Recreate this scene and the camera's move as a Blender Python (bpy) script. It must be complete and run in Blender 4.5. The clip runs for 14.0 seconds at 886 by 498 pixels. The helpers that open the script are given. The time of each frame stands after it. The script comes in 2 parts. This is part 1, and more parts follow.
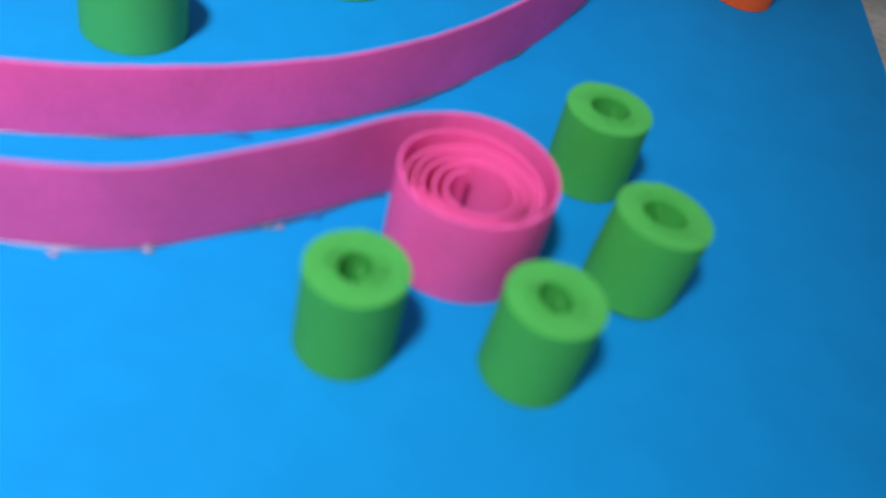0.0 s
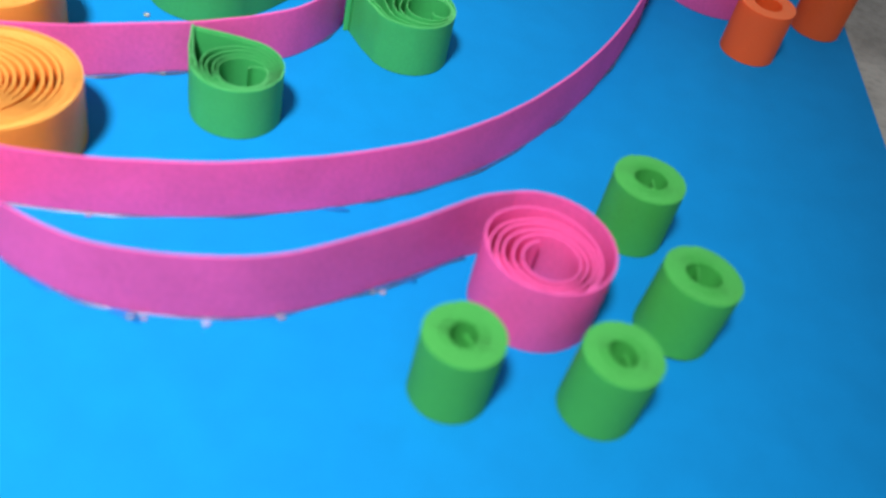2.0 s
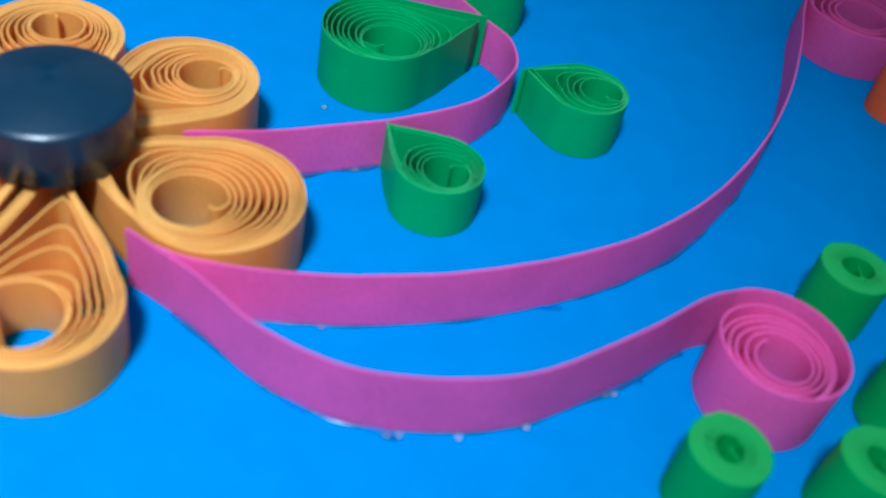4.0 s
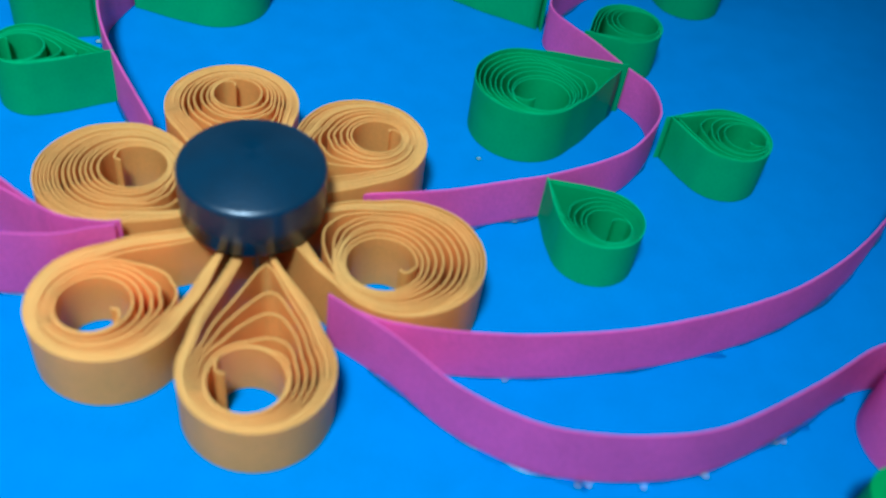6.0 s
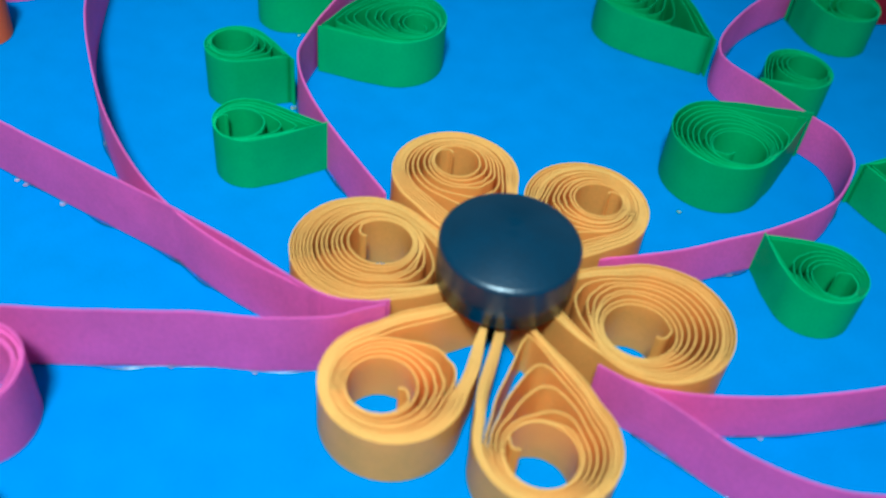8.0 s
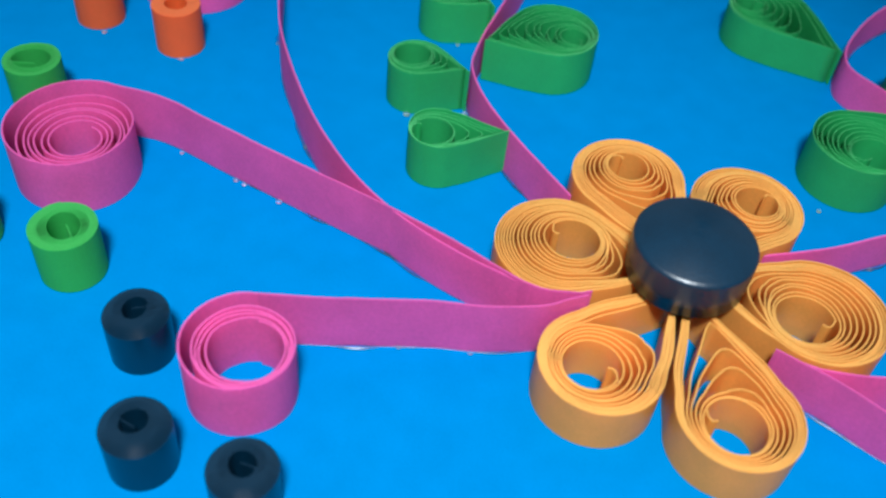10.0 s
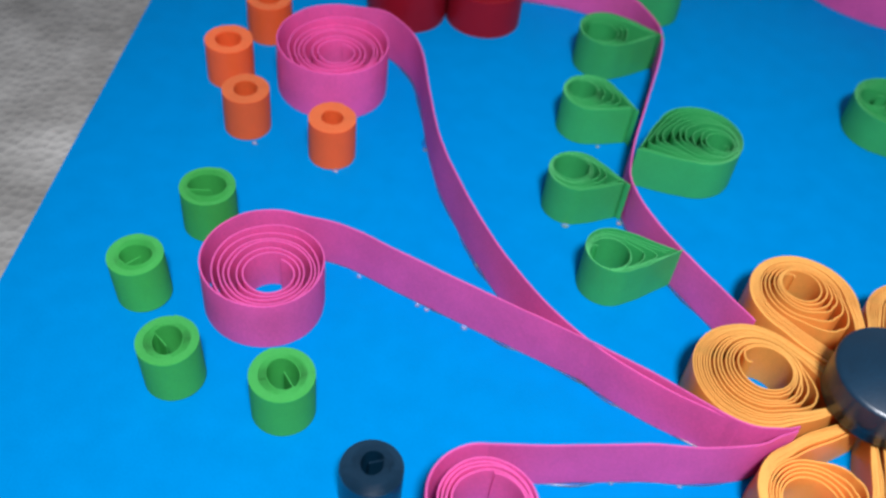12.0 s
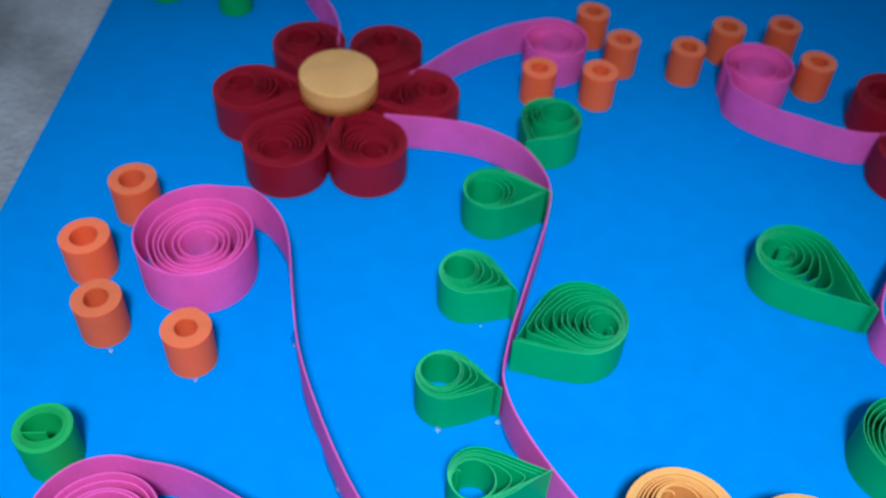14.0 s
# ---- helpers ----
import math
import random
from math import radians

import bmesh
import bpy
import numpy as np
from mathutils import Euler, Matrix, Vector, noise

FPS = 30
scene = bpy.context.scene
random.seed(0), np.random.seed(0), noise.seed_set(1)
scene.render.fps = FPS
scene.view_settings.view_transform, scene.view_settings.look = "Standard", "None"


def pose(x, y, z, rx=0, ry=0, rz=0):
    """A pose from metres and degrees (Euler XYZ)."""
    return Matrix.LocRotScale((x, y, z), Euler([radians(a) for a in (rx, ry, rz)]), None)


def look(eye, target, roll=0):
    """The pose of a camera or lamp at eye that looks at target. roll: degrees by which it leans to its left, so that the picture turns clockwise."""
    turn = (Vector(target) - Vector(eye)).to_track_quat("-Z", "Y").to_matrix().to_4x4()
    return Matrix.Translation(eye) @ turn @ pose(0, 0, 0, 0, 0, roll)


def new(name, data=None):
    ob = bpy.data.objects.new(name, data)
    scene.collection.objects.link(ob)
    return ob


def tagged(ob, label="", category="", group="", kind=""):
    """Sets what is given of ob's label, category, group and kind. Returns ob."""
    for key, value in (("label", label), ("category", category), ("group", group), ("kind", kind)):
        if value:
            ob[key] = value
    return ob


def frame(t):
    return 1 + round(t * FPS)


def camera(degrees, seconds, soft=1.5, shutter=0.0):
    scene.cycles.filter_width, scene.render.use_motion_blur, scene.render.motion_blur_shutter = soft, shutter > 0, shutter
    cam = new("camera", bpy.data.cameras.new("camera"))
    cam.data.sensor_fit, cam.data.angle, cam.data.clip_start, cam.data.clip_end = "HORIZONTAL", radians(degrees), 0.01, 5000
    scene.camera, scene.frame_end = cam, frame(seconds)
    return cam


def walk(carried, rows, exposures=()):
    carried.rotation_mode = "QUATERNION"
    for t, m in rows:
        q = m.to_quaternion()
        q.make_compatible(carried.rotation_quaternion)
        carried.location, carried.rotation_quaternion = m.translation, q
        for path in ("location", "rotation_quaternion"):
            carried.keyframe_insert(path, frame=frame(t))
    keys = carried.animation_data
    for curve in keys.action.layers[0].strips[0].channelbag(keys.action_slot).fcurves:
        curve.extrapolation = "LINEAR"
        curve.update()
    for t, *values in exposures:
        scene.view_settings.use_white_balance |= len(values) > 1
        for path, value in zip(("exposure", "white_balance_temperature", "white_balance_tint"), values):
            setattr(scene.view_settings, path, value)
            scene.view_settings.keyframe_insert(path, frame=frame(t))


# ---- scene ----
# ---- camera and its way ----
cam = camera(49.23, 14.0, soft=2.6)
# a small aperture that is set on the middle distance
cam.data.dof.use_dof = True
cam.data.dof.focus_distance, cam.data.dof.aperture_fstop = 0.170, 19.0

# seconds, eye in metres, (heading to the left of +y, pitch, lean) in degrees
PATH = [
    (0, (0.08991, -0.08589, 0.06957), (-2.24, -42.84, 15.27)),
    (0.5, (0.08783, -0.08851, 0.07472), (-2.47, -43.01, 15.28)),
    (1, (0.08454, -0.09184, 0.08061), (-3.53, -43.57, 15.64)),
    (1.5, (0.08137, -0.09481, 0.08531), (-3.12, -43.38, 14.88)),
    (2, (0.07603, -0.09577, 0.08757), (-3.92, -43.51, 15.00)),
    (2.5, (0.06968, -0.09597, 0.08888), (-4.22, -42.93, 14.53)),
    (3, (0.06430, -0.09425, 0.08984), (-4.52, -43.44, 14.50)),
    (3.5, (0.05563, -0.09132, 0.09289), (-4.80, -43.20, 14.10)),
    (3.7, (0.05113, -0.09111, 0.09212), (-4.53, -43.18, 13.86)),
    (5.8, (0.03007, -0.09191, 0.10124), (0.45, -44.56, 9.36)),
    (6, (0.02811, -0.09214, 0.10234), (0.55, -44.67, 9.25)),
    (6.5, (0.02145, -0.09165, 0.10299), (0.44, -44.42, 8.89)),
    (7, (0.0123, -0.09047, 0.10325), (0.5, -44.67, 8.44)),
    (7.5, (3e-05, -0.09, 0.10758), (0.47, -44.57, 7.63)),
    (8, (-0.00762, -0.0923, 0.10945), (0.7, -44.91, 7.04)),
    (8.5, (-0.01833, -0.09482, 0.11217), (0.62, -45.16, 6.86)),
    (8.7, (-0.0222, -0.09623, 0.11432), (0.84, -45.58, 6.62)),
    (10.8, (-0.05106, -0.11003, 0.12827), (2.29, -46.97, 6.75)),
    (11, (-0.05747, -0.10848, 0.1295), (0.96, -47.12, 7.61)),
    (11.5, (-0.06948, -0.10543, 0.13064), (0.37, -46.94, 7.57)),
    (12, (-0.0783, -0.09546, 0.14022), (-1.16, -46.97, 7.72)),
    (12.5, (-0.07787, -0.08423, 0.14723), (-1.19, -46.68, 6.09)),
    (13, (-0.07264, -0.07174, 0.15417), (-0.89, -46.52, 5.12)),
    (13.5, (-0.06357, -0.06191, 0.15564), (-0.76, -46.74, 4.53)),
    (14, (-0.05185, -0.05547, 0.16065), (0.26, -47.1, 3.42)),
]


def aim(eye, turn):
    yaw, pitch, roll = turn
    a, b = radians(yaw), radians(pitch)
    way = Vector((-math.sin(a) * math.cos(b), math.cos(a) * math.cos(b), math.sin(b)))
    return look(eye, Vector(eye) + way, roll)


EXPOSURES = [(0.0, -0.18, 6500, 12), (0.5, -0.04, 6550, 12), (1.5, 0.0, 6550, 11), (3.0, -0.02, 6450, 9), (3.6, -0.42, 5350, 4), (5.8, -0.90, 4450, -7), (6.0, -0.86, 4500, -8), (6.5, -0.68, 4650, -13),
             (7.0, -0.66, 4800, -17), (8.7, -0.70, 4750, -16), (10.8, -0.74, 6250, 15), (12.0, -0.62, 6000, 14), (13.0, -0.55, 5100, 12), (14.0, -0.55, 4800, 10)]
walk(cam, [(t, aim(eye, turn)) for t, eye, turn in PATH], EXPOSURES)

# ---- light ----
world = bpy.data.worlds.new("world")
world.use_nodes = True
world.node_tree.nodes["Background"].inputs["Color"].default_value = (0.95, 0.97, 1.0, 1)
world.node_tree.nodes["Background"].inputs["Strength"].default_value = 0.34
scene.world = world

flash_data = bpy.data.lights.new("flash_lamp", "SPOT")
flash_data.energy, flash_data.shadow_soft_size, flash_data.color = 31.0, 0.045, (1.0, 0.98, 0.95)
flash_data.spot_size, flash_data.spot_blend = radians(47), 1.0
flash = new("flash_lamp", flash_data)
flash.matrix_world = look((-0.035, -0.25, 0.50), (-0.045, -0.03, 0.0))

CM = 0.01
H = 1.0          # width of the paper strips in cm, their height as they stand
TH = 0.018       # thickness of the paper


# ---- materials ----
def paper(name, colour, rough=0.55, grain=0.10, spec=0.35, size=1.0, through_light=0.42):
    m = bpy.data.materials.new(name)
    m.use_nodes = True
    t = m.node_tree
    b = t.nodes["Principled BSDF"]
    co = t.nodes.new("ShaderNodeTexCoord")
    fine = t.nodes.new("ShaderNodeTexNoise")
    fine.inputs["Scale"].default_value, fine.inputs["Detail"].default_value = 2600 * size, 4
    broad = t.nodes.new("ShaderNodeTexNoise")
    broad.inputs["Scale"].default_value, broad.inputs["Detail"].default_value = 160 * size, 3
    info = t.nodes.new("ShaderNodeObjectInfo")
    for n in (fine, broad):
        t.links.new(co.outputs["Object"], n.inputs["Vector"])
    add = t.nodes.new("ShaderNodeMath")
    add.operation = "ADD"
    t.links.new(fine.outputs["Fac"], add.inputs[0])
    t.links.new(broad.outputs["Fac"], add.inputs[1])
    tone = t.nodes.new("ShaderNodeMapRange")
    tone.inputs["From Min"].default_value, tone.inputs["From Max"].default_value = 0.6, 1.4
    tone.inputs["To Min"].default_value, tone.inputs["To Max"].default_value = 1 - grain, 1 + grain
    t.links.new(add.outputs[0], tone.inputs["Value"])
    own = t.nodes.new("ShaderNodeMapRange")
    own.inputs["To Min"].default_value, own.inputs["To Max"].default_value = 0.93, 1.07
    t.links.new(info.outputs["Random"], own.inputs["Value"])
    mul = t.nodes.new("ShaderNodeMath")
    mul.operation = "MULTIPLY"
    t.links.new(tone.outputs[0], mul.inputs[0])
    t.links.new(own.outputs[0], mul.inputs[1])
    col = t.nodes.new("ShaderNodeVectorMath")
    col.operation = "SCALE"
    col.inputs[0].default_value = colour
    t.links.new(mul.outputs[0], col.inputs["Scale"])
    t.links.new(col.outputs[0], b.inputs["Base Color"])
    bump = t.nodes.new("ShaderNodeBump")
    bump.inputs["Strength"].default_value, bump.inputs["Distance"].default_value = 0.35, 0.00008
    t.links.new(fine.outputs["Fac"], bump.inputs["Height"])
    t.links.new(bump.outputs[0], b.inputs["Normal"])
    b.inputs["Roughness"].default_value = rough
    b.inputs["Specular IOR Level"].default_value = spec
    if through_light:
        thin = t.nodes.new("ShaderNodeBsdfTranslucent")
        t.links.new(col.outputs[0], thin.inputs["Color"])
        mix = t.nodes.new("ShaderNodeMixShader")
        mix.inputs[0].default_value = through_light
        t.links.new(b.outputs[0], mix.inputs[1])
        t.links.new(thin.outputs[0], mix.inputs[2])
        t.links.new(mix.outputs[0], t.nodes["Material Output"].inputs["Surface"])
    return m


GREEN = paper("green_paper", (0.07, 0.56, 0.17), 0.45)
GREEN_ROLL = paper("green_roll_paper", (0.085, 0.58, 0.12), 0.5)
PINK = paper("pink_paper", (0.88, 0.16, 0.52), 0.55, 0.13, size=0.7)
YELLOW = paper("yellow_paper", (1.0, 0.55, 0.12), 0.32, 0.10, spec=0.5, through_light=0.5)
ORANGE = paper("orange_paper", (1.0, 0.20, 0.05), 0.45, 0.08)
RED = paper("dark_red_paper", (0.40, 0.010, 0.025), 0.40, 0.12)
BLACK = paper("black_paper", (0.002, 0.022, 0.048), 0.33, 0.25, spec=0.6, through_light=0.0)
CREAM = paper("cream_yellow_paper", (0.95, 0.56, 0.17), 0.5, 0.14)
CARD = paper("blue_card_stock", (0.0, 0.208, 0.54), 0.75, 0.08, spec=0.12, through_light=0.0)

# top edges of strips: green and orange paler than the faces, yellow much alike
TOP_EDGE = {GREEN: paper("green_top_edge", (0.15, 0.66, 0.24), 0.4, 0.10, spec=0.5),
            GREEN_ROLL: paper("green_roll_top_edge", (0.105, 0.61, 0.135), 0.45, 0.10, spec=0.5),
            YELLOW: paper("yellow_top_edge", (1.0, 0.54, 0.13), 0.28, 0.12, spec=0.6, through_light=0.3),
            ORANGE: paper("orange_top_edge", (1.0, 0.27, 0.09), 0.4, 0.08, spec=0.5)}


def clear_glue():
    m = bpy.data.materials.new("clear_glue")
    m.use_nodes = True
    b = m.node_tree.nodes["Principled BSDF"]
    b.inputs["Base Color"].default_value = (0.95, 0.97, 1, 1)
    b.inputs["Roughness"].default_value = 0.12
    b.inputs["Transmission Weight"].default_value = 0.9
    b.inputs["IOR"].default_value = 1.48
    return m


def sheet_cover():
    """Grey plastic sheet: mottled, crumpled and half glossy, with a fine weave."""
    m = bpy.data.materials.new("grey_plastic_sheet")
    m.use_nodes = True
    t = m.node_tree
    b = t.nodes["Principled BSDF"]
    co = t.nodes.new("ShaderNodeTexCoord")
    broad = t.nodes.new("ShaderNodeTexNoise")
    broad.inputs["Scale"].default_value, broad.inputs["Detail"].default_value = 34, 4
    fine = t.nodes.new("ShaderNodeTexVoronoi")
    fine.inputs["Scale"].default_value = 520
    for n in (broad, fine):
        t.links.new(co.outputs["Object"], n.inputs["Vector"])
    ramp = t.nodes.new("ShaderNodeValToRGB")
    ramp.color_ramp.elements[0].position, ramp.color_ramp.elements[0].color = 0.3, (0.17, 0.165, 0.15, 1)
    ramp.color_ramp.elements[1].position, ramp.color_ramp.elements[1].color = 0.7, (0.46, 0.45, 0.42, 1)
    t.links.new(broad.outputs["Fac"], ramp.inputs["Fac"])
    mix = t.nodes.new("ShaderNodeMix")
    mix.data_type = "RGBA"
    mix.blend_type = "MULTIPLY"
    mix.inputs["Factor"].default_value = 0.12
    t.links.new(ramp.outputs["Color"], mix.inputs[6])
    t.links.new(fine.outputs["Distance"], mix.inputs[7])
    t.links.new(mix.outputs[2], b.inputs["Base Color"])
    add = t.nodes.new("ShaderNodeMath")
    add.operation = "ADD"
    t.links.new(broad.outputs["Fac"], add.inputs[0])
    t.links.new(fine.outputs["Distance"], add.inputs[1])
    bump = t.nodes.new("ShaderNodeBump")
    bump.inputs["Strength"].default_value, bump.inputs["Distance"].default_value = 0.6, 0.0010
    t.links.new(add.outputs[0], bump.inputs["Height"])
    t.links.new(bump.outputs[0], b.inputs["Normal"])
    b.inputs["Roughness"].default_value = 0.26
    return m


GLUE = clear_glue()
SEAM = clear_glue()
SEAM.name = "bluish_clear_glue"
SEAM.node_tree.nodes["Principled BSDF"].inputs["Base Color"].default_value = (0.25, 0.5, 0.85, 1)
SEAM.node_tree.nodes["Principled BSDF"].inputs["Roughness"].default_value = 0.25
SMEAR = paper("glue_stained_card", (0.0, 0.12, 0.40), 0.35, 0.10, spec=0.4, through_light=0.0)
SHEET = sheet_cover()
rng = random.Random(7)


# ---- helpers of this scene (plan in centimetres) ----
def part(name, bm, material, parent=None, label=""):
    """One mesh object from a bmesh built in centimetres."""
    bmesh.ops.recalc_face_normals(bm, faces=bm.faces)
    bmesh.ops.scale(bm, vec=(CM, CM, CM), verts=bm.verts)
    me = bpy.data.meshes.new(name)
    bm.to_mesh(me)
    bm.free()
    me.materials.append(material)
    if material in TOP_EDGE:
        me.materials.append(TOP_EDGE[material])
    ob = new(name, me)
    if parent is not None:
        ob.parent = parent
    if label:
        ob["label"] = label
    return ob


def thing(name, x, y, label, category, group=""):
    ob = new(name)
    ob.location = (x * CM, y * CM, 0)
    ob.empty_display_size = 0.005
    return tagged(ob, label, category, group)


def box(name, lo, hi, material):
    bm = bmesh.new()
    bmesh.ops.create_cube(bm, size=1)
    for v in bm.verts:
        v.co = [lo[k] + (v.co[k] + 0.5) * (hi[k] - lo[k]) for k in range(3)]
    return part(name, bm, material)


def spline(points, step=0.12):
    """Smooth plan curve through a few control points."""
    p = [Vector(q).to_2d() for q in points]
    p = [2 * p[0] - p[1]] + p + [2 * p[-1] - p[-2]]
    out = []
    for a, b, c, d in zip(p, p[1:], p[2:], p[3:]):
        n = max(3, int((c - b).length / step))
        for k in range(n):
            s = k / n
            out.append(0.5 * (2 * b + (c - a) * s + (2 * a - 5 * b + 4 * c - d) * s * s + (3 * b - a - 3 * c + d) * s ** 3))
    return out + [p[-2]]


def ribbon(bm, path, h=H, th=TH, z0=0.0, lift=None, seed=0.0, wobble=0.0):
    """A paper strip that stands on its edge along a plan curve, with real thickness and a slightly uneven top."""
    rows = []
    last = len(path) - 1
    for k, q in enumerate(path):
        way = (path[min(k + 1, last)] - path[max(k - 1, 0)])
        way = way.normalized() if way.length > 1e-9 else Vector((1, 0))
        side = Vector((-way.y, way.x)) * th / 2
        up = z0 + h + (lift(k / max(last, 1)) if lift else 0.0) + 0.012 * noise.noise(Vector((q.x * 2.3, q.y * 2.3, seed))) + wobble * noise.noise(Vector((k / 37.0, 3.1, seed)))
        rows.append([bm.verts.new((*(q + s * side), z)) for s, z in ((1, z0), (1, up), (-1, up), (-1, z0))])
    for a, b in zip(rows, rows[1:]):
        for k in range(4):
            f = bm.faces.new((a[k], a[(k + 1) % 4], b[(k + 1) % 4], b[k]))
            f.smooth = True
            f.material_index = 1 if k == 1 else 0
        for k in range(4):
            e = bm.edges.get((a[k], b[k]))
            e.smooth = False
    bm.faces.new(rows[0])
    bm.faces.new(rows[-1][::-1])
    return bm


def drop_radius(phi, r, far, bulge, blunt=0.0):
    """Distance from the round end's centre to a teardrop's outline, phi from the way to the tip."""
    a = math.acos(min(1.0, r / far)) if far > r else 0.0
    q = abs((phi + math.pi) % (2 * math.pi) - math.pi)
    if q >= a:
        return r
    q = math.hypot(q, blunt * a * (1 - q / a))
    return r / math.cos(a - q) + 2 * bulge * (far - r) * math.sin(math.pi * min(1.0, q / a)) ** 2 * r / far


def heading_of(v):
    return Vector((math.cos(v), math.sin(v)))


def drop_coil(tip, centre, r, turns, inner, ccw=1, pack=0.88, side=1, contact=None, step=0.06, fan=1.0, bulge=0.04, tight=4, gap=0.036, tail=0.6, blunt=1.1, tab=0.0, segs=60):
    """A strip wound from the tip inwards. The outer loops lie close together; each further loop is smaller, leans towards `contact` (degrees)
    and has its own tip further down one side of the drop, until the last ones are round."""
    tip, centre = Vector(tip), Vector(centre)
    axis = tip - centre
    base = math.atan2(axis.y, axis.x)
    lean = radians(contact) if contact is not None else base + math.pi
    loops, rk, f = [], r, 0.0
    last_angle = base
    for k in range(int(math.ceil(turns)) + 2):
        mid = centre + heading_of(lean + rng.uniform(-0.12, 0.12)) * (r - rk) * pack
        to_tip = tip - mid
        a = math.acos(min(1.0, rk / to_tip.length))
        touch = mid + rk * heading_of(math.atan2(to_tip.y, to_tip.x) + side * a)
        own = tip.lerp(touch, min(1.0, f)) - mid
        ang = math.atan2(own.y, own.x)
        ang = last_angle + (ang - last_angle + math.pi) % (2 * math.pi) - math.pi
        last_angle = ang
        loops.append((rk, max(own.length, rk * 1.001), ang, mid, f))
        if k + 1 < tight:
            rk -= gap * rng.uniform(0.85, 1.25)
            f += step * rng.uniform(0.6, 1.4)
        else:
            q = min(1.0, (k - tight + 2) / max(1.0, turns - tight))
            rk = max(inner, rk - (r - gap * tight - inner) / max(1.0, turns - tight) * rng.uniform(0.75, 1.25))
            f = 1.0 if q >= 1 else max(f, step * tight + (1 - step * tight) * q ** (1 / fan) + rng.uniform(-0.04, 0.04))
    path = [tip + axis.normalized() * tab, tip + axis.normalized() * tab * 0.5] if tab else []
    for k in range(int(turns * segs) + 1):
        turn = k / segs
        i, s = int(turn), turn % 1
        (r0, d0, a0, m0, f0), (r1, d1, a1, m1, f1) = loops[i], loops[i + 1]
        now, far, mid = r0 + (r1 - r0) * s, d0 + (d1 - d0) * s, m0.lerp(m1, s)
        phi = 2 * math.pi * turn
        phi = phi - 0.45 * math.sin(phi)
        d = drop_radius(phi, now, far, bulge, min(0.75, blunt * max(0.0, f0 + (f1 - f0) * s - 0.2)))
        path.append(mid + d * heading_of(a0 + (a1 - a0) * s + ccw * phi))
    if tail:
        end = path[-1]
        inward = mid - end
        for k in range(1, 9):
            q = k / 8
            swing = Vector((-inward.y, inward.x)) * ccw * -0.3 * math.sin(q * 2.4)
            path.append(end + inward * tail * 1.2 * q + swing)
    return path


def rings(centre, radii, start, ccw=1, drift=(0, 0), segs=48):
    """A loose coil that passes the given radii, one for each full turn; the last may stop half way."""
    out = []
    n = int((len(radii) - 1) * segs)
    for k in range(n + 1):
        turn = k / segs
        i = min(int(turn), len(radii) - 2)
        s = turn - i
        r = radii[i] + (radii[i + 1] - radii[i]) * s
        a = start + ccw * 2 * math.pi * turn
        q = turn / (len(radii) - 1)
        r *= 1 + 0.05 * min(1.0, turn) * noise.noise(Vector((1.1 * math.cos(a), 1.1 * math.sin(a), 0.8 * turn + centre[0])))
        out.append(Vector((centre[0] + drift[0] * q + r * math.cos(a), centre[1] + drift[1] * q + r * math.sin(a))))
    return out


def shift(path, x, y):
    return [Vector((q.x - x, q.y - y)) for q in path]


def lathe(bm, profile, segs=96, x=0.0, y=0.0):
    """Turn a profile of (radius, height), from the top's middle outwards and down."""
    top = bm.verts.new((x, y, profile[0][1]))
    rings = [[bm.verts.new((x + r * math.cos(2 * math.pi * k / segs), y + r * math.sin(2 * math.pi * k / segs), z)) for k in range(segs)] for r, z in profile[1:]]
    for k in range(segs):
        bm.faces.new((top, rings[0][k], rings[0][(k + 1) % segs])).smooth = True
    for a, b in zip(rings, rings[1:]):
        for k in range(segs):
            bm.faces.new((a[k], b[k], b[(k + 1) % segs], a[(k + 1) % segs])).smooth = True
    bm.faces.new(rings[-1])
    return bm


# ---- things ----
def leaf(tip, centre, r, label, turns=6.5, inner=0.3, ccw=1, h=H, **more):
    ob = thing("quilled_leaf", *centre, label, "paper leaf", "green leaves along the stems")
    path = shift(drop_coil(tip, centre, r, turns, inner, ccw, tab=0.03, **more), *centre)
    seed = rng.random() * 50
    part("outer_strip", ribbon(bmesh.new(), path[:64], h=h, th=0.015, seed=seed), GREEN, ob)
    part("inner_coil", ribbon(bmesh.new(), path[63:], h=h - 0.03, th=0.013, seed=seed, wobble=0.03), GREEN, ob, "wound green paper coil")
    return ob


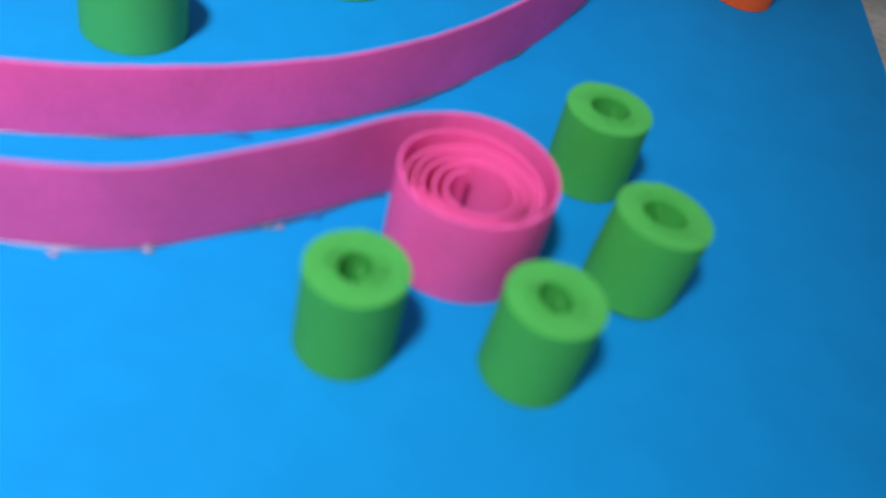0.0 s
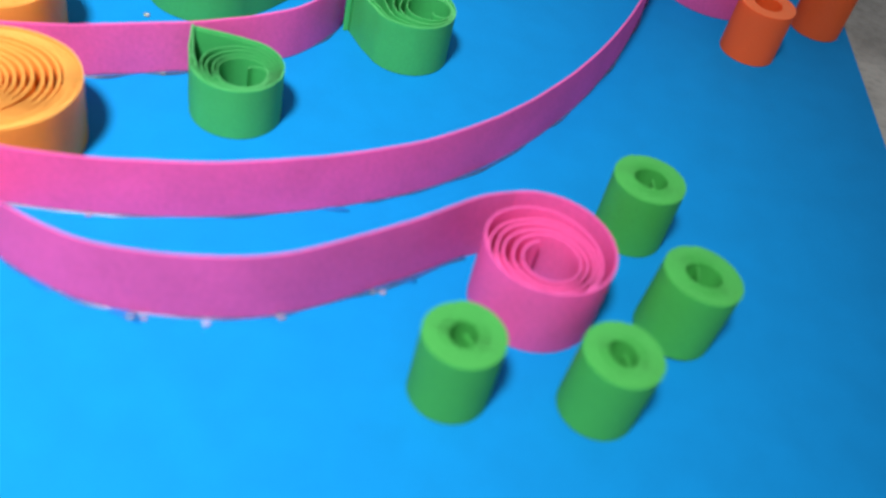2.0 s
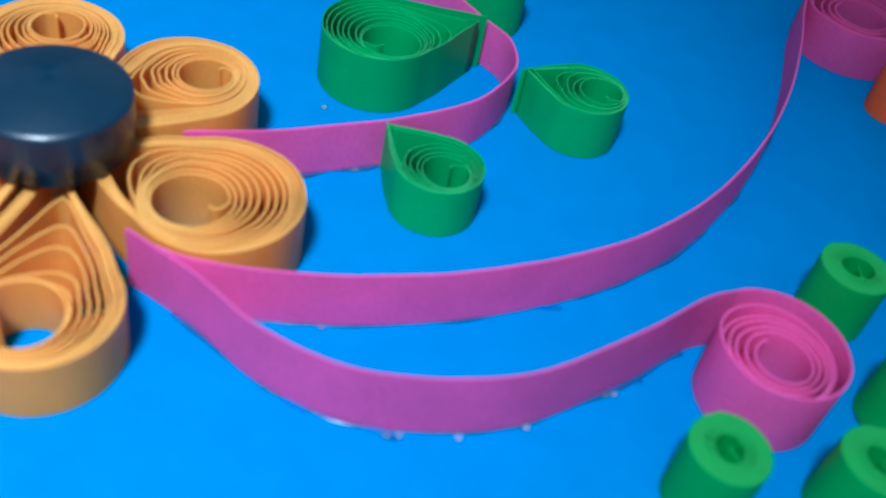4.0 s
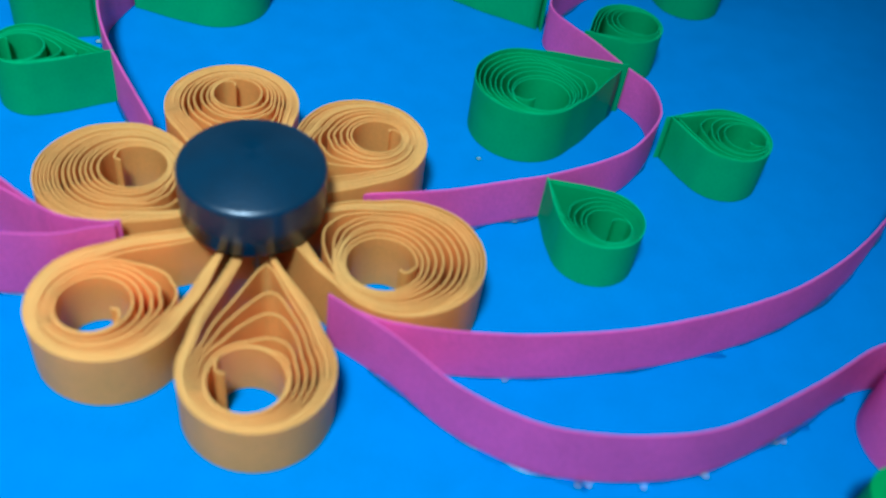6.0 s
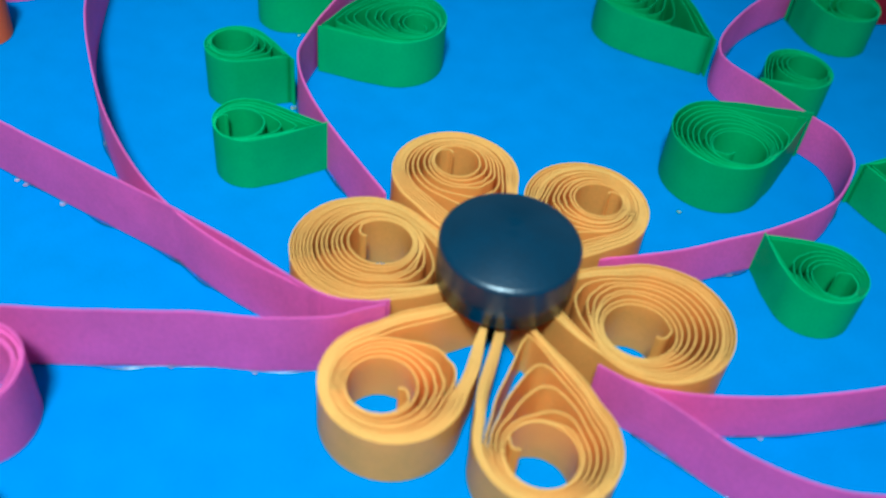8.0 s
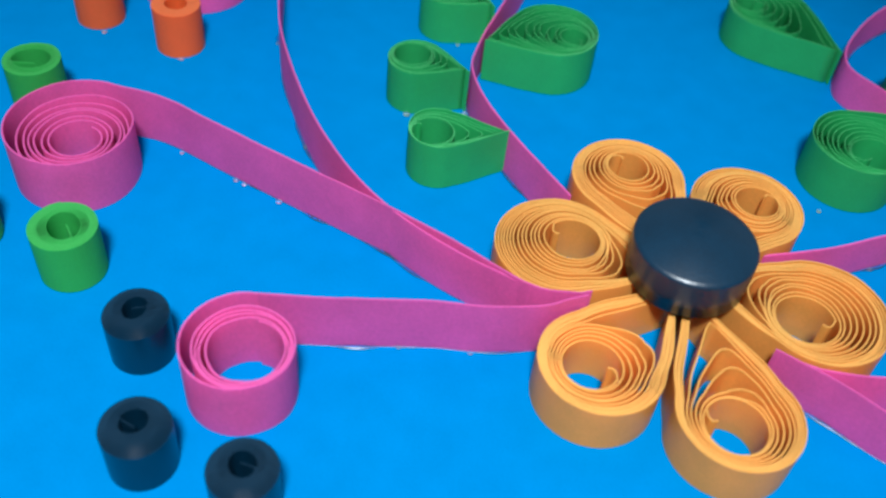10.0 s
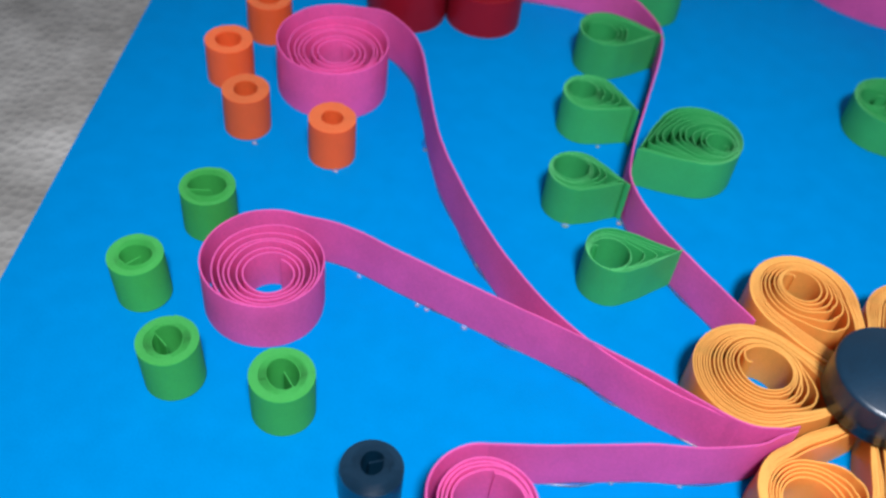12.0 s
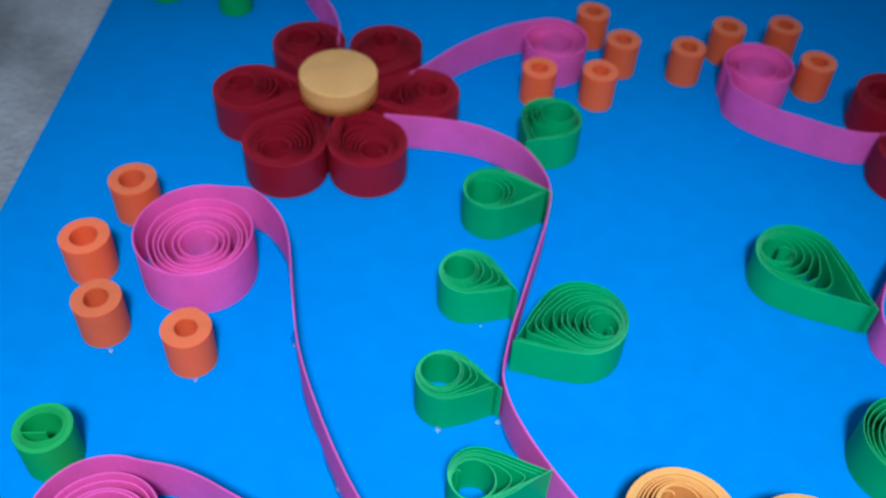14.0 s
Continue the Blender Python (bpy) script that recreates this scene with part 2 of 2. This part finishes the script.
def roll(x, y, r, material, label, group, name="paper_roll", hole=0.42, dome=0.0, lean=(0, 0), h=H, tail=True, loose=0.022):
    ob = thing(name, x, y, label, "paper roll", group)
    # tight turns outside; the inner ones are slacker across than along, so that slots open on two sides of the hole
    squash, steps = rng.uniform(0, math.pi), 40
    start, ccw = radians(rng.uniform(60, 120)), rng.choice((1, -1))
    across, along, path, k = r - TH / 2, r - TH / 2, [], 0
    while min(across, along) > r * hole:
        a = start + ccw * 2 * math.pi * k / steps
        p = Vector((across * math.cos(a - squash), along * math.sin(a - squash)))
        path.append(Vector((p.x * math.cos(squash) - p.y * math.sin(squash), p.x * math.sin(squash) + p.y * math.cos(squash))))
        slack = loose if across < r * (hole + 0.27) else 0.0
        across -= (TH * 1.15 + slack) / steps
        along -= (TH * 1.15 + 0.15 * slack) / steps
        k += 1
    lift = (lambda s: -dome * (1 - min(1.0, s * 1.6)) ** 2) if dome else None
    seed = rng.random() * 50
    part("coil", ribbon(bmesh.new(), path, h=h, lift=lift, seed=seed), material, ob)
    if tail:
        end = path[-1]
        a = math.atan2(end.y, end.x)
        hook = [end.lerp(Vector((0.35 * r * hole * math.cos(a + 2.2), 0.35 * r * hole * math.sin(a + 2.2))), k / 5) for k in range(6)]
        part("inner_tail", ribbon(bmesh.new(), hook, h=h - 0.05, seed=seed), material, ob, "loose inner end of the paper strip")
    ob.rotation_euler = (radians(lean[0]), radians(lean[1]), 0)
    return ob


def petal(parent, tip, centre, r, material, origin, turns, inner, ccw, h=H, **more):
    path = shift(drop_coil(tip, centre, r, turns, inner, ccw, **more), *origin)
    seed = rng.random() * 50
    ob = part("petal", ribbon(bmesh.new(), path[:62], h=h, th=0.025, seed=seed), material, parent)
    part("coil", ribbon(bmesh.new(), path[61:], h=h - 0.02, th=0.025, seed=seed, wobble=0.035), material, ob)
    return ob


def disc_profile(r, z0, z1, rise, dimple, rings):
    """Outline of a tightly wound disc: fine ring grooves on a domed top, a rounded rim and a straight side."""
    prof = [(0, z1 + rise - dimple)]
    for k in range(1, rings + 1):
        q = k / rings * 0.95
        z = z1 + rise * (1 - q ** 1.7) - dimple * max(0.0, 1 - q * 5)
        prof += [(r * (q - 0.45 * 0.95 / rings), z), (r * q, z - 0.015)]
    prof += [(r * 0.985, z1 - 0.012), (r * 0.998, z1 - 0.035), (r, z1 - 0.07), (r, (z0 + z1) / 2), (r * 0.985, z0)]
    return prof


def glue_seam(path, side, start, end, seed):
    """An uneven clear bead of glue along a strip's foot, on one side of it."""
    bm = bmesh.new()
    rows = []
    pts = path[int(start * len(path)):int(end * len(path))]
    for k in range(1, len(pts) - 1):
        way = (pts[k + 1] - pts[k - 1]).normalized()
        out = Vector((-way.y, way.x)) * side
        w = 0.008 + 0.10 * max(0.0, noise.noise(Vector((pts[k].x * 1.6, pts[k].y * 1.6, seed))) + 0.12)
        hgt = 0.35 * w + 0.004
        foot = pts[k] + out * 0.016
        rows.append([bm.verts.new((*(foot + out * w * u), 0.002 + hgt * v)) for u, v in ((0, 0), (0, 1), (0.45, 0.85), (0.85, 0.4), (1, 0))])
    for a, b in zip(rows, rows[1:]):
        for k in range(5):
            bm.faces.new((a[k], a[(k + 1) % 5], b[(k + 1) % 5], b[k])).smooth = True
    bm.faces.new(rows[0])
    bm.faces.new(rows[-1][::-1])
    return bm


def curled_strip(points, curl, label, group, material=PINK, h=H, glue=0, rise=0.0, sink=0.14):
    """A strip that runs as a stem and ends in a loose coil; it gains `rise` in height on the way, and the inner turns sit lower by `sink`."""
    x, y = points[0]
    ob = thing("curled_paper_strip", x, y, label, "paper strip", group)
    seed = rng.random() * 50
    coil = rings(**curl)
    stem = spline(list(points) + [tuple(coil[0])])
    part("stem", ribbon(bmesh.new(), shift(stem, x, y), h=h, th=0.03, seed=seed, lift=lambda q: rise * q), material, ob)
    loops = len(curl["radii"]) - 1
    part("coil", ribbon(bmesh.new(), shift(coil, x, y), h=h + rise, th=0.03, seed=seed, lift=lambda q: -sink * min(1.0, max(0.0, (q * loops - 0.75) * 1.6)) - 0.1 * sink * q), material, ob, "loosely wound pink coil")
    if glue:
        part("glue_seam", glue_seam(shift(stem, x, y), glue, 0.08, 0.97, seed), SEAM, ob, "uneven clear glue along the foot of the strip")
    return ob


def stem_strip(points, label, h=H, glue=0, group="pink stems", material=PINK):
    x, y = points[0]
    ob = part("pink_paper_strip", ribbon(bmesh.new(), shift(spline(points), x, y), h=h, th=0.034, seed=rng.random() * 50), material)
    ob.location = (x * CM, y * CM, 0)
    if glue:
        part("glue_seam", glue_seam(shift(spline(points), x, y), glue, 0.04, 0.97, rng.random() * 50), SEAM, ob, "uneven clear glue along the foot of the strip")
    return tagged(ob, label, "paper strip", group)


# ---- setting ----
floor = tagged(box("floor", (-75, -60, -3), (75, 90, -0.06), SHEET), "grey mottled plastic sheet under the blue card", "floor", kind="structure")

# the blue card, 31 by 43 cm
bm = bmesh.new()
bmesh.ops.create_cube(bm, size=1)
for v in bm.verts:
    v.co = (v.co.x * 31.0, v.co.y * 43.0, -0.025 + v.co.z * 0.05)
bmesh.ops.bevel(bm, geom=bm.edges[:], offset=0.012, segments=2, affect="EDGES")
card = tagged(part("blue_card", bm, CARD), "large sheet of bright blue craft card lying flat", "card")
card.location, card.rotation_euler = (0.1 * CM, 14.3 * CM, -0.0001), (0, 0, radians(-0.72))

# ---- yellow flower ----
FX, FY = 0.04, 0.30
flower = thing("yellow_flower", FX, FY, "quilled flower of six yellow paper petals with a black centre", "paper flower", "paper flowers")
for c, r, h, turns, inner, ccw, more in (
        ((-2.03, 0.62), 1.09, 0.95, 14.6, 0.44, 1, dict(contact=40, side=-1, pack=0.50, fan=1.5, step=0.03, tight=8, gap=0.034)),
        ((-0.85, 2.50), 1.02, 1.00, 12.6, 0.38, -1, dict(contact=90, side=1, pack=0.45, fan=1.6, step=0.03, tight=7, gap=0.034)),
        ((1.22, 2.15), 1.00, 1.00, 14.6, 0.36, 1, dict(contact=40, side=-1, pack=0.45, fan=1.6, step=0.03, tight=8, gap=0.034)),
        ((2.25, -0.05), 1.10, 0.95, 12.3, 0.48, -1, dict(contact=-150, side=-1, pack=0.60, fan=1.5, step=0.04, tight=6, gap=0.030, bulge=0.06)),
        ((0.77, -2.20), 0.965, 0.82, 10.4, 0.48, 1, dict(contact=245, side=-1, pack=0.45, fan=1.0, step=0.015, tight=5, gap=0.028, blunt=0.5, bulge=0.06)),
        ((-1.28, -1.61), 0.99, 0.87, 12.0, 0.44, 1, dict(contact=-150, side=-1, pack=0.35, fan=2.6, step=0.015, tight=7, gap=0.032, bulge=0.06))):
    d = Vector((FX - c[0], FY - c[1]))
    tip = Vector((FX, FY)) - d.normalized() * 0.16
    petal(flower, tip, c, r, YELLOW, (FX, FY), turns, inner, ccw, h=h, tail=0.4, **more)
part("centre_disc", lathe(bmesh.new(), disc_profile(1.0, 0.98, 1.72, 0.26, 0.02, 24), y=0.07), BLACK, flower, "domed black disc of tightly wound paper")

# ---- dark red flowers ----
def red_flower(x, y, petals, label):
    ob = thing("red_flower", x, y, label, "paper flower", "paper flowers")
    for n, (c, r) in enumerate(petals):
        d = Vector((x - c[0], y - c[1]))
        petal(ob, Vector((x, y)) - d.normalized() * 0.42, c, r, RED, (x, y), 12.4, 0.34, (1, -1)[n % 2], contact=math.degrees(math.atan2(-d.y, -d.x)) + rng.uniform(-50, 50), pack=0.6, bulge=0.06, tight=7, gap=0.036, fan=2.0)
    part("centre_disc", lathe(bmesh.new(), disc_profile(0.96, 1.0, 1.62, 0.05, 0.05, 20)), CREAM, ob, "cream-yellow disc of tightly wound paper")
    return ob


red_flower(-8.08, 13.55, (((-10.25, 13.5), 0.97), ((-9.1, 15.55), 0.97), ((-7.1, 15.6), 0.97), ((-6.03, 13.75), 0.95), ((-7.2, 11.82), 0.95), ((-9.15, 11.68), 1.0)),
           "quilled flower of six dark red paper petals with a cream centre")
X2, Y2 = 7.95, 13.75
red_flower(X2, Y2, [((X2 + 2.15 * math.cos(radians(30 + 60 * k)), Y2 + 2.15 * math.sin(radians(30 + 60 * k))), 0.96) for k in range(6)],
           "quilled flower of dark red paper petals near the card's far side")

# ---- pink stems and curls ----
curled_strip([(-1.5, -0.47), (-1.8, -0.55), (-2.5, -0.50), (-3.83, 0.24), (-5.1, 0.86), (-6.7, 1.56), (-8.25, 2.26), (-9.4, 2.78)],
             dict(centre=(-10.69, 1.75), radii=(1.24, 0.97, 0.92, 0.80, 0.74, 0.60, 0.52, 0.40), start=radians(72), ccw=1, drift=(0.10, -0.12)),
             "long pink paper strip ending in a loose coil among green rolls", "pink curls", h=1.12, glue=1, sink=0.24)
curled_strip([(-2.45, -0.52), (-3.85, 0.10), (-4.95, 0.82), (-5.81, 1.68), (-6.63, 2.84), (-7.35, 4.22), (-7.88, 5.52), (-8.22, 6.92), (-8.50, 8.25), (-8.86, 9.05), (-9.5, 9.66)],
             dict(centre=(-10.44, 8.30), radii=(1.41, 1.08, 1.00, 0.86, 0.80, 0.60, 0.48, 0.34), start=radians(80), ccw=1, drift=(0.05, -0.06)),
             "long pink paper strip ending in a wide coil among orange rolls", "pink curls", h=1.06, glue=1, rise=0.18, sink=0.26)
curled_strip([(-1.55, -0.56), (-1.85, -0.70), (-2.25, -0.92), (-3.15, -1.10), (-4.0, -1.16), (-5.55, -1.40)],
             dict(centre=(-6.58, -2.44), radii=(0.93, 0.73, 0.70, 0.66, 0.60, 0.54), start=radians(88), ccw=1, drift=(0.12, -0.05)),
             "short pink paper strip ending in a small open coil", "pink curls", h=1.12, glue=1, rise=0.05, sink=0.10)
curled_strip([(1.38, -0.98), (2.34, -1.50), (3.11, -2.05), (3.82, -2.35), (4.5, -2.48), (5.5, -2.37), (6.5, -2.02), (7.7, -1.13), (8.5, -0.42)],
             dict(centre=(9.39, -0.98), radii=(0.92, 0.74, 0.69, 0.62, 0.52, 0.44, 0.32), start=radians(118), ccw=-1, drift=(0.10, -0.03)),
             "wavy pink paper strip ending in a coil among green rolls", "pink curls", h=0.95, glue=-1, rise=0.10, sink=0.22)
curled_strip([(1.45, -1.02), (2.2, -1.22), (3.4, -1.15), (4.75, -0.85), (6.15, -0.30), (7.65, 0.6), (8.85, 1.8), (9.85, 3.35), (10.6, 5.05), (11.13, 6.8), (11.45, 8.2), (11.75, 9.2)],
             dict(centre=(12.72, 8.75), radii=(1.27, 1.05, 0.9, 0.75, 0.6, 0.5), start=radians(125), ccw=-1, drift=(0.05, 0.0)),
             "long curved pink paper strip ending in a coil near orange rolls", "pink curls", h=0.9, glue=-1)
curled_strip([(-6.39, 14.50), (-5.92, 15.0), (-5.3, 15.75), (-4.6, 16.4), (-3.8, 16.95)],
             dict(centre=(-2.62, 16.45), radii=(0.92, 0.76, 0.64, 0.54, 0.44), start=radians(110), ccw=-1, drift=(0.05, 0.0)),
             "short pink paper strip ending in a coil behind the red flower", "pink curls")
curled_strip([(6.9, 13.6), (5.9, 13.35), (4.77, 13.25), (3.59, 13.66), (2.6, 14.15), (1.95, 14.8)],
             dict(centre=(2.82, 15.85), radii=(0.95, 0.80, 0.68, 0.56, 0.45), start=radians(200), ccw=-1, drift=(0.05, 0.1)),
             "pink paper strip sweeping into a coil beside orange rolls", "pink curls")
stem_strip([(1.45, 1.12), (2.72, 1.56), (3.5, 1.95), (4.12, 2.26), (4.85, 2.74), (5.42, 3.24), (5.82, 3.97), (5.94, 4.5), (5.79, 5.12), (5.33, 5.62), (4.72, 6.3), (4.05, 6.97), (3.93, 7.47), (4.12, 8.12), (4.65, 9.05), (5.2, 9.75), (5.86, 10.4), (6.6, 11.2), (7.1, 12.1)],
           "winding pink paper stem with green leaves from the yellow flower", h=0.84, glue=-1)
stem_strip([(-1.88, 1.78), (-2.08, 2.04), (-3.08, 3.37), (-3.66, 4.35), (-3.92, 5.1), (-3.92, 5.6), (-3.76, 6.5), (-3.58, 7.2), (-3.36, 8.1), (-3.03, 9.45), (-2.90, 10.4), (-3.05, 11.15), (-3.58, 12.0), (-4.5, 12.55), (-5.5, 12.75), (-6.9, 12.8)],
           "winding pink paper stem with green leaves up to the red flower", glue=1)
stem_strip([(-8.35, 15.6), (-8.45, 16.5), (-8.85, 17.5), (-9.6, 18.7), (-10.2, 20.2)], "pink paper strip rising behind the red flower")

# ---- leaves ----
LEAF = "green quilled paper leaf glued beside a pink stem"
FANNED = "green quilled paper leaf with loops fanned at the tip"
leaf((4.10, 2.24), (4.95, 1.54), 0.66, "small green quilled paper leaf with an open coil", 6.5, 0.34, 1, h=0.82, contact=-60, pack=0.6, tight=3, gap=0.04, fan=2.0)
leaf((6.04, 4.24), (7.08, 4.03), 0.69, LEAF, 7.4, 0.34, -1, h=0.87, contact=10, side=-1, pack=0.8, tight=4, gap=0.03, fan=1.1)
leaf((5.34, 5.40), (3.66, 4.45), 0.95, "wide green quilled paper leaf with many open loops", 8.6, 0.46, 1, contact=-50, side=-1, pack=0.80, tight=2, gap=0.05, fan=1.4, step=0.10)
leaf((-3.05, 3.33), (-4.34, 3.15), 0.58, FANNED, 7.4, 0.37, -1, contact=-135, side=-1, pack=0.85, tight=6, gap=0.034, step=0.09, fan=2.0, tail=0.3)
leaf((-3.99, 4.98), (-5.04, 5.21), 0.59, FANNED, 7.0, 0.37, 1, contact=130, side=1, pack=0.85, tight=5, gap=0.034, step=0.13, fan=2.0, tail=0)
leaf((-3.73, 6.13), (-2.37, 6.86), 0.96, "large green quilled paper leaf with evenly spaced loops", 10.5, 0.3, 1, contact=-25, side=-1, pack=0.72, tight=2, gap=0.05, step=0.08, fan=0.9)
leaf((-3.67, 7.41), (-4.68, 7.87), 0.63, FANNED, 7.2, 0.34, 1, contact=150, side=1, pack=0.8, tight=5, gap=0.034, step=0.12, fan=1.5, tail=0)
leaf((-2.87, 10.42), (-4.20, 10.45), 0.69, LEAF, 6.2, 0.40, 1, contact=-150, side=1, pack=0.8, tight=4, gap=0.028, fan=2.0, tail=0)
leaf((-3.42, 12.15), (-2.82, 13.08), 0.78, LEAF, 6.5, 0.4, 1, tight=4, fan=2.0, tail=0)
leaf((3.85, 7.66), (2.50, 9.06), 0.93, "large green quilled paper leaf with a small inner coil", 8.4, 0.34, 1, h=0.87, contact=165, side=-1, pack=0.8, tight=3, step=0.08, fan=1.2)
leaf((4.62, 6.52), (5.40, 7.02), 0.66, LEAF, 6.0, 0.38, 1, h=0.87, tight=4, fan=2.0, tail=0)
leaf((5.92, 10.30), (6.86, 9.78), 0.72, LEAF, 6.0, 0.4, -1, h=0.87, tight=4, fan=2.0, tail=0)

# ---- rolls ----
GR = "small tight roll of green paper standing on end"
for x, y, r, hole, lean, label in ((-12.17, 3.51, 0.54, 0.55, (0, 0), "small green paper roll with a wide open centre"), (-12.92, 1.59, 0.51, 0.46, (0, -3), GR),
                      (-11.9, -0.16, 0.53, 0.46, (0, -2), GR), (-9.95, -0.56, 0.555, 0.45, (0, 0), GR),
                      (10.77, 0.77, 0.51, 0.4, (0, 0), GR), (11.3, -0.94, 0.53, 0.4, (-3, 4), GR), (10.29, -2.44, 0.49, 0.34, (0, 2), GR), (8.54, -2.65, 0.49, 0.34, (0, 0), GR)):
    roll(x, y, r, GREEN_ROLL, label, "green rolls round the curls", hole=hole, lean=lean, loose=0.008 if x > 0 else 0.022)
for x, y in ((-11.72, 18.45), (-13.8, 18.9)):
    roll(x, y, 0.5, GREEN_ROLL, GR, "green rolls round the curls")
OR = "small tight roll of orange paper standing on end"
for x, y, r, hole in ((-12.3, 10.01, 0.54, 0.55), (-12.84, 8.19, 0.54, 0.55), (-12.1, 6.53, 0.51, 0.5), (-10.15, 5.93, 0.51, 0.45), (13.23, 6.62, 0.52, 0.5), (14.80, 8.12, 0.5, 0.5),
                      (-3.05, 15.08, 0.46, 0.5), (-1.46, 15.12, 0.47, 0.5), (-0.76, 16.58, 0.47, 0.5), (-1.48, 17.85, 0.46, 0.5),
                      (1.0, 16.42, 0.47, 0.5), (2.25, 17.5, 0.47, 0.5), (3.85, 17.75, 0.46, 0.5), (4.42, 16.12, 0.48, 0.5)):
    roll(x, y, r, ORANGE, OR, "orange rolls round the curls", hole=hole, tail=False, loose=0.0)
for x, y in ((-8.3, -1.98), (-7.67, -3.88), (-6.07, -4.28)):
    roll(x, y, 0.51, BLACK, "small tight roll of black paper with a rounded top", "black rolls by the small curl", hole=0.36, dome=0.16, loose=0.006)

# ---- glue ----
def bead(x, y, r, flat=0.6):
    bm = bmesh.new()
    bmesh.ops.create_icosphere(bm, subdivisions=2, radius=r)
    for v in bm.verts:
        v.co *= 1 + 0.25 * noise.noise(v.co * 9 + Vector((x, y, 0)))
        v.co.z = max(v.co.z * flat, -0.25 * r) + 0.25 * r
    for f in bm.faces:
        f.smooth = True
    ob = part("glue_bead", bm, GLUE)
    ob.location = (x * CM, y * CM, 0.00002)
    return tagged(ob, "clear hardened bead of craft glue on the card", "glue", "glue beads")


for x, y, r in ((4.85, -2.56, 0.06), (4.99, -2.53, 0.05), (5.68, -2.42, 0.06), (7.46, -1.40, 0.045), (7.57, -1.36, 0.05), (6.47, -2.10, 0.06), (3.83, -1.13, 0.045),
                (3.74, 2.0, 0.05), (4.43, 1.26, 0.07), (3.03, 3.39, 0.05), (-7.75, 1.95, 0.05), (-7.93, 2.03, 0.05), (-7.02, 1.62, 0.06), (-9.1, 2.57, 0.045),
                (-4.40, -1.25, 0.045), (-3.25, -1.16, 0.045), (-5.12, 4.6, 0.07), (-3.97, 4.86, 0.06), (-4.36, 7.22, 0.05), (-11.84, 5.98, 0.05), (-10.0, 5.40, 0.05), (-8.18, 6.4, 0.05), (-6.87, 3.2, 0.06)):
    bead(x, y, r)


def glue_smear(x, y, length, width, turn):
    """A thin dried puddle of glue with a wavy outline, beside a strip."""
    bm = bmesh.new()
    top = bm.verts.new((0, 0, 0.012))
    rim, foot = [], []
    for k in range(24):
        a = 2 * math.pi * k / 24
        w = 1 + 0.45 * noise.noise(Vector((1.4 * math.cos(a) + x, 1.4 * math.sin(a) + y, 5.0)))
        p = Vector((length * w * math.cos(a), width * w * math.sin(a)))
        rim.append(bm.verts.new((p.x * 0.8, p.y * 0.8, 0.009)))
        foot.append(bm.verts.new((p.x, p.y, 0.001)))
    for k in range(24):
        n = (k + 1) % 24
        bm.faces.new((top, rim[k], rim[n])).smooth = True
        bm.faces.new((rim[k], foot[k], foot[n], rim[n])).smooth = True
    bm.faces.new(foot[::-1])
    ob = part("glue_smear", bm, SMEAR)
    ob.location, ob.rotation_euler = (x * CM, y * CM, 0.00001), (0, 0, radians(turn))
    return tagged(ob, "thin dried glue puddle darkening the blue card", "glue", "glue smears")


for smear in ((-8.08, 2.23, 0.16, 0.07, -25), (-7.17, 1.85, 0.2, 0.06, -25), (-6.91, 3.37, 0.22, 0.07, -70), (-8.21, 6.58, 0.2, 0.06, -80), (-6.73, 3.19, 0.25, 0.07, -60), (3.66, -2.27, 0.3, 0.07, -35), (4.65, -2.49, 0.35, 0.07, -15), (7.77, -1.11, 0.2, 0.05, 15), (3.75, -2.18, 0.2, 0.06, -25), (6.65, -0.07, 0.25, 0.05, 8)):
    glue_smear(*smear)
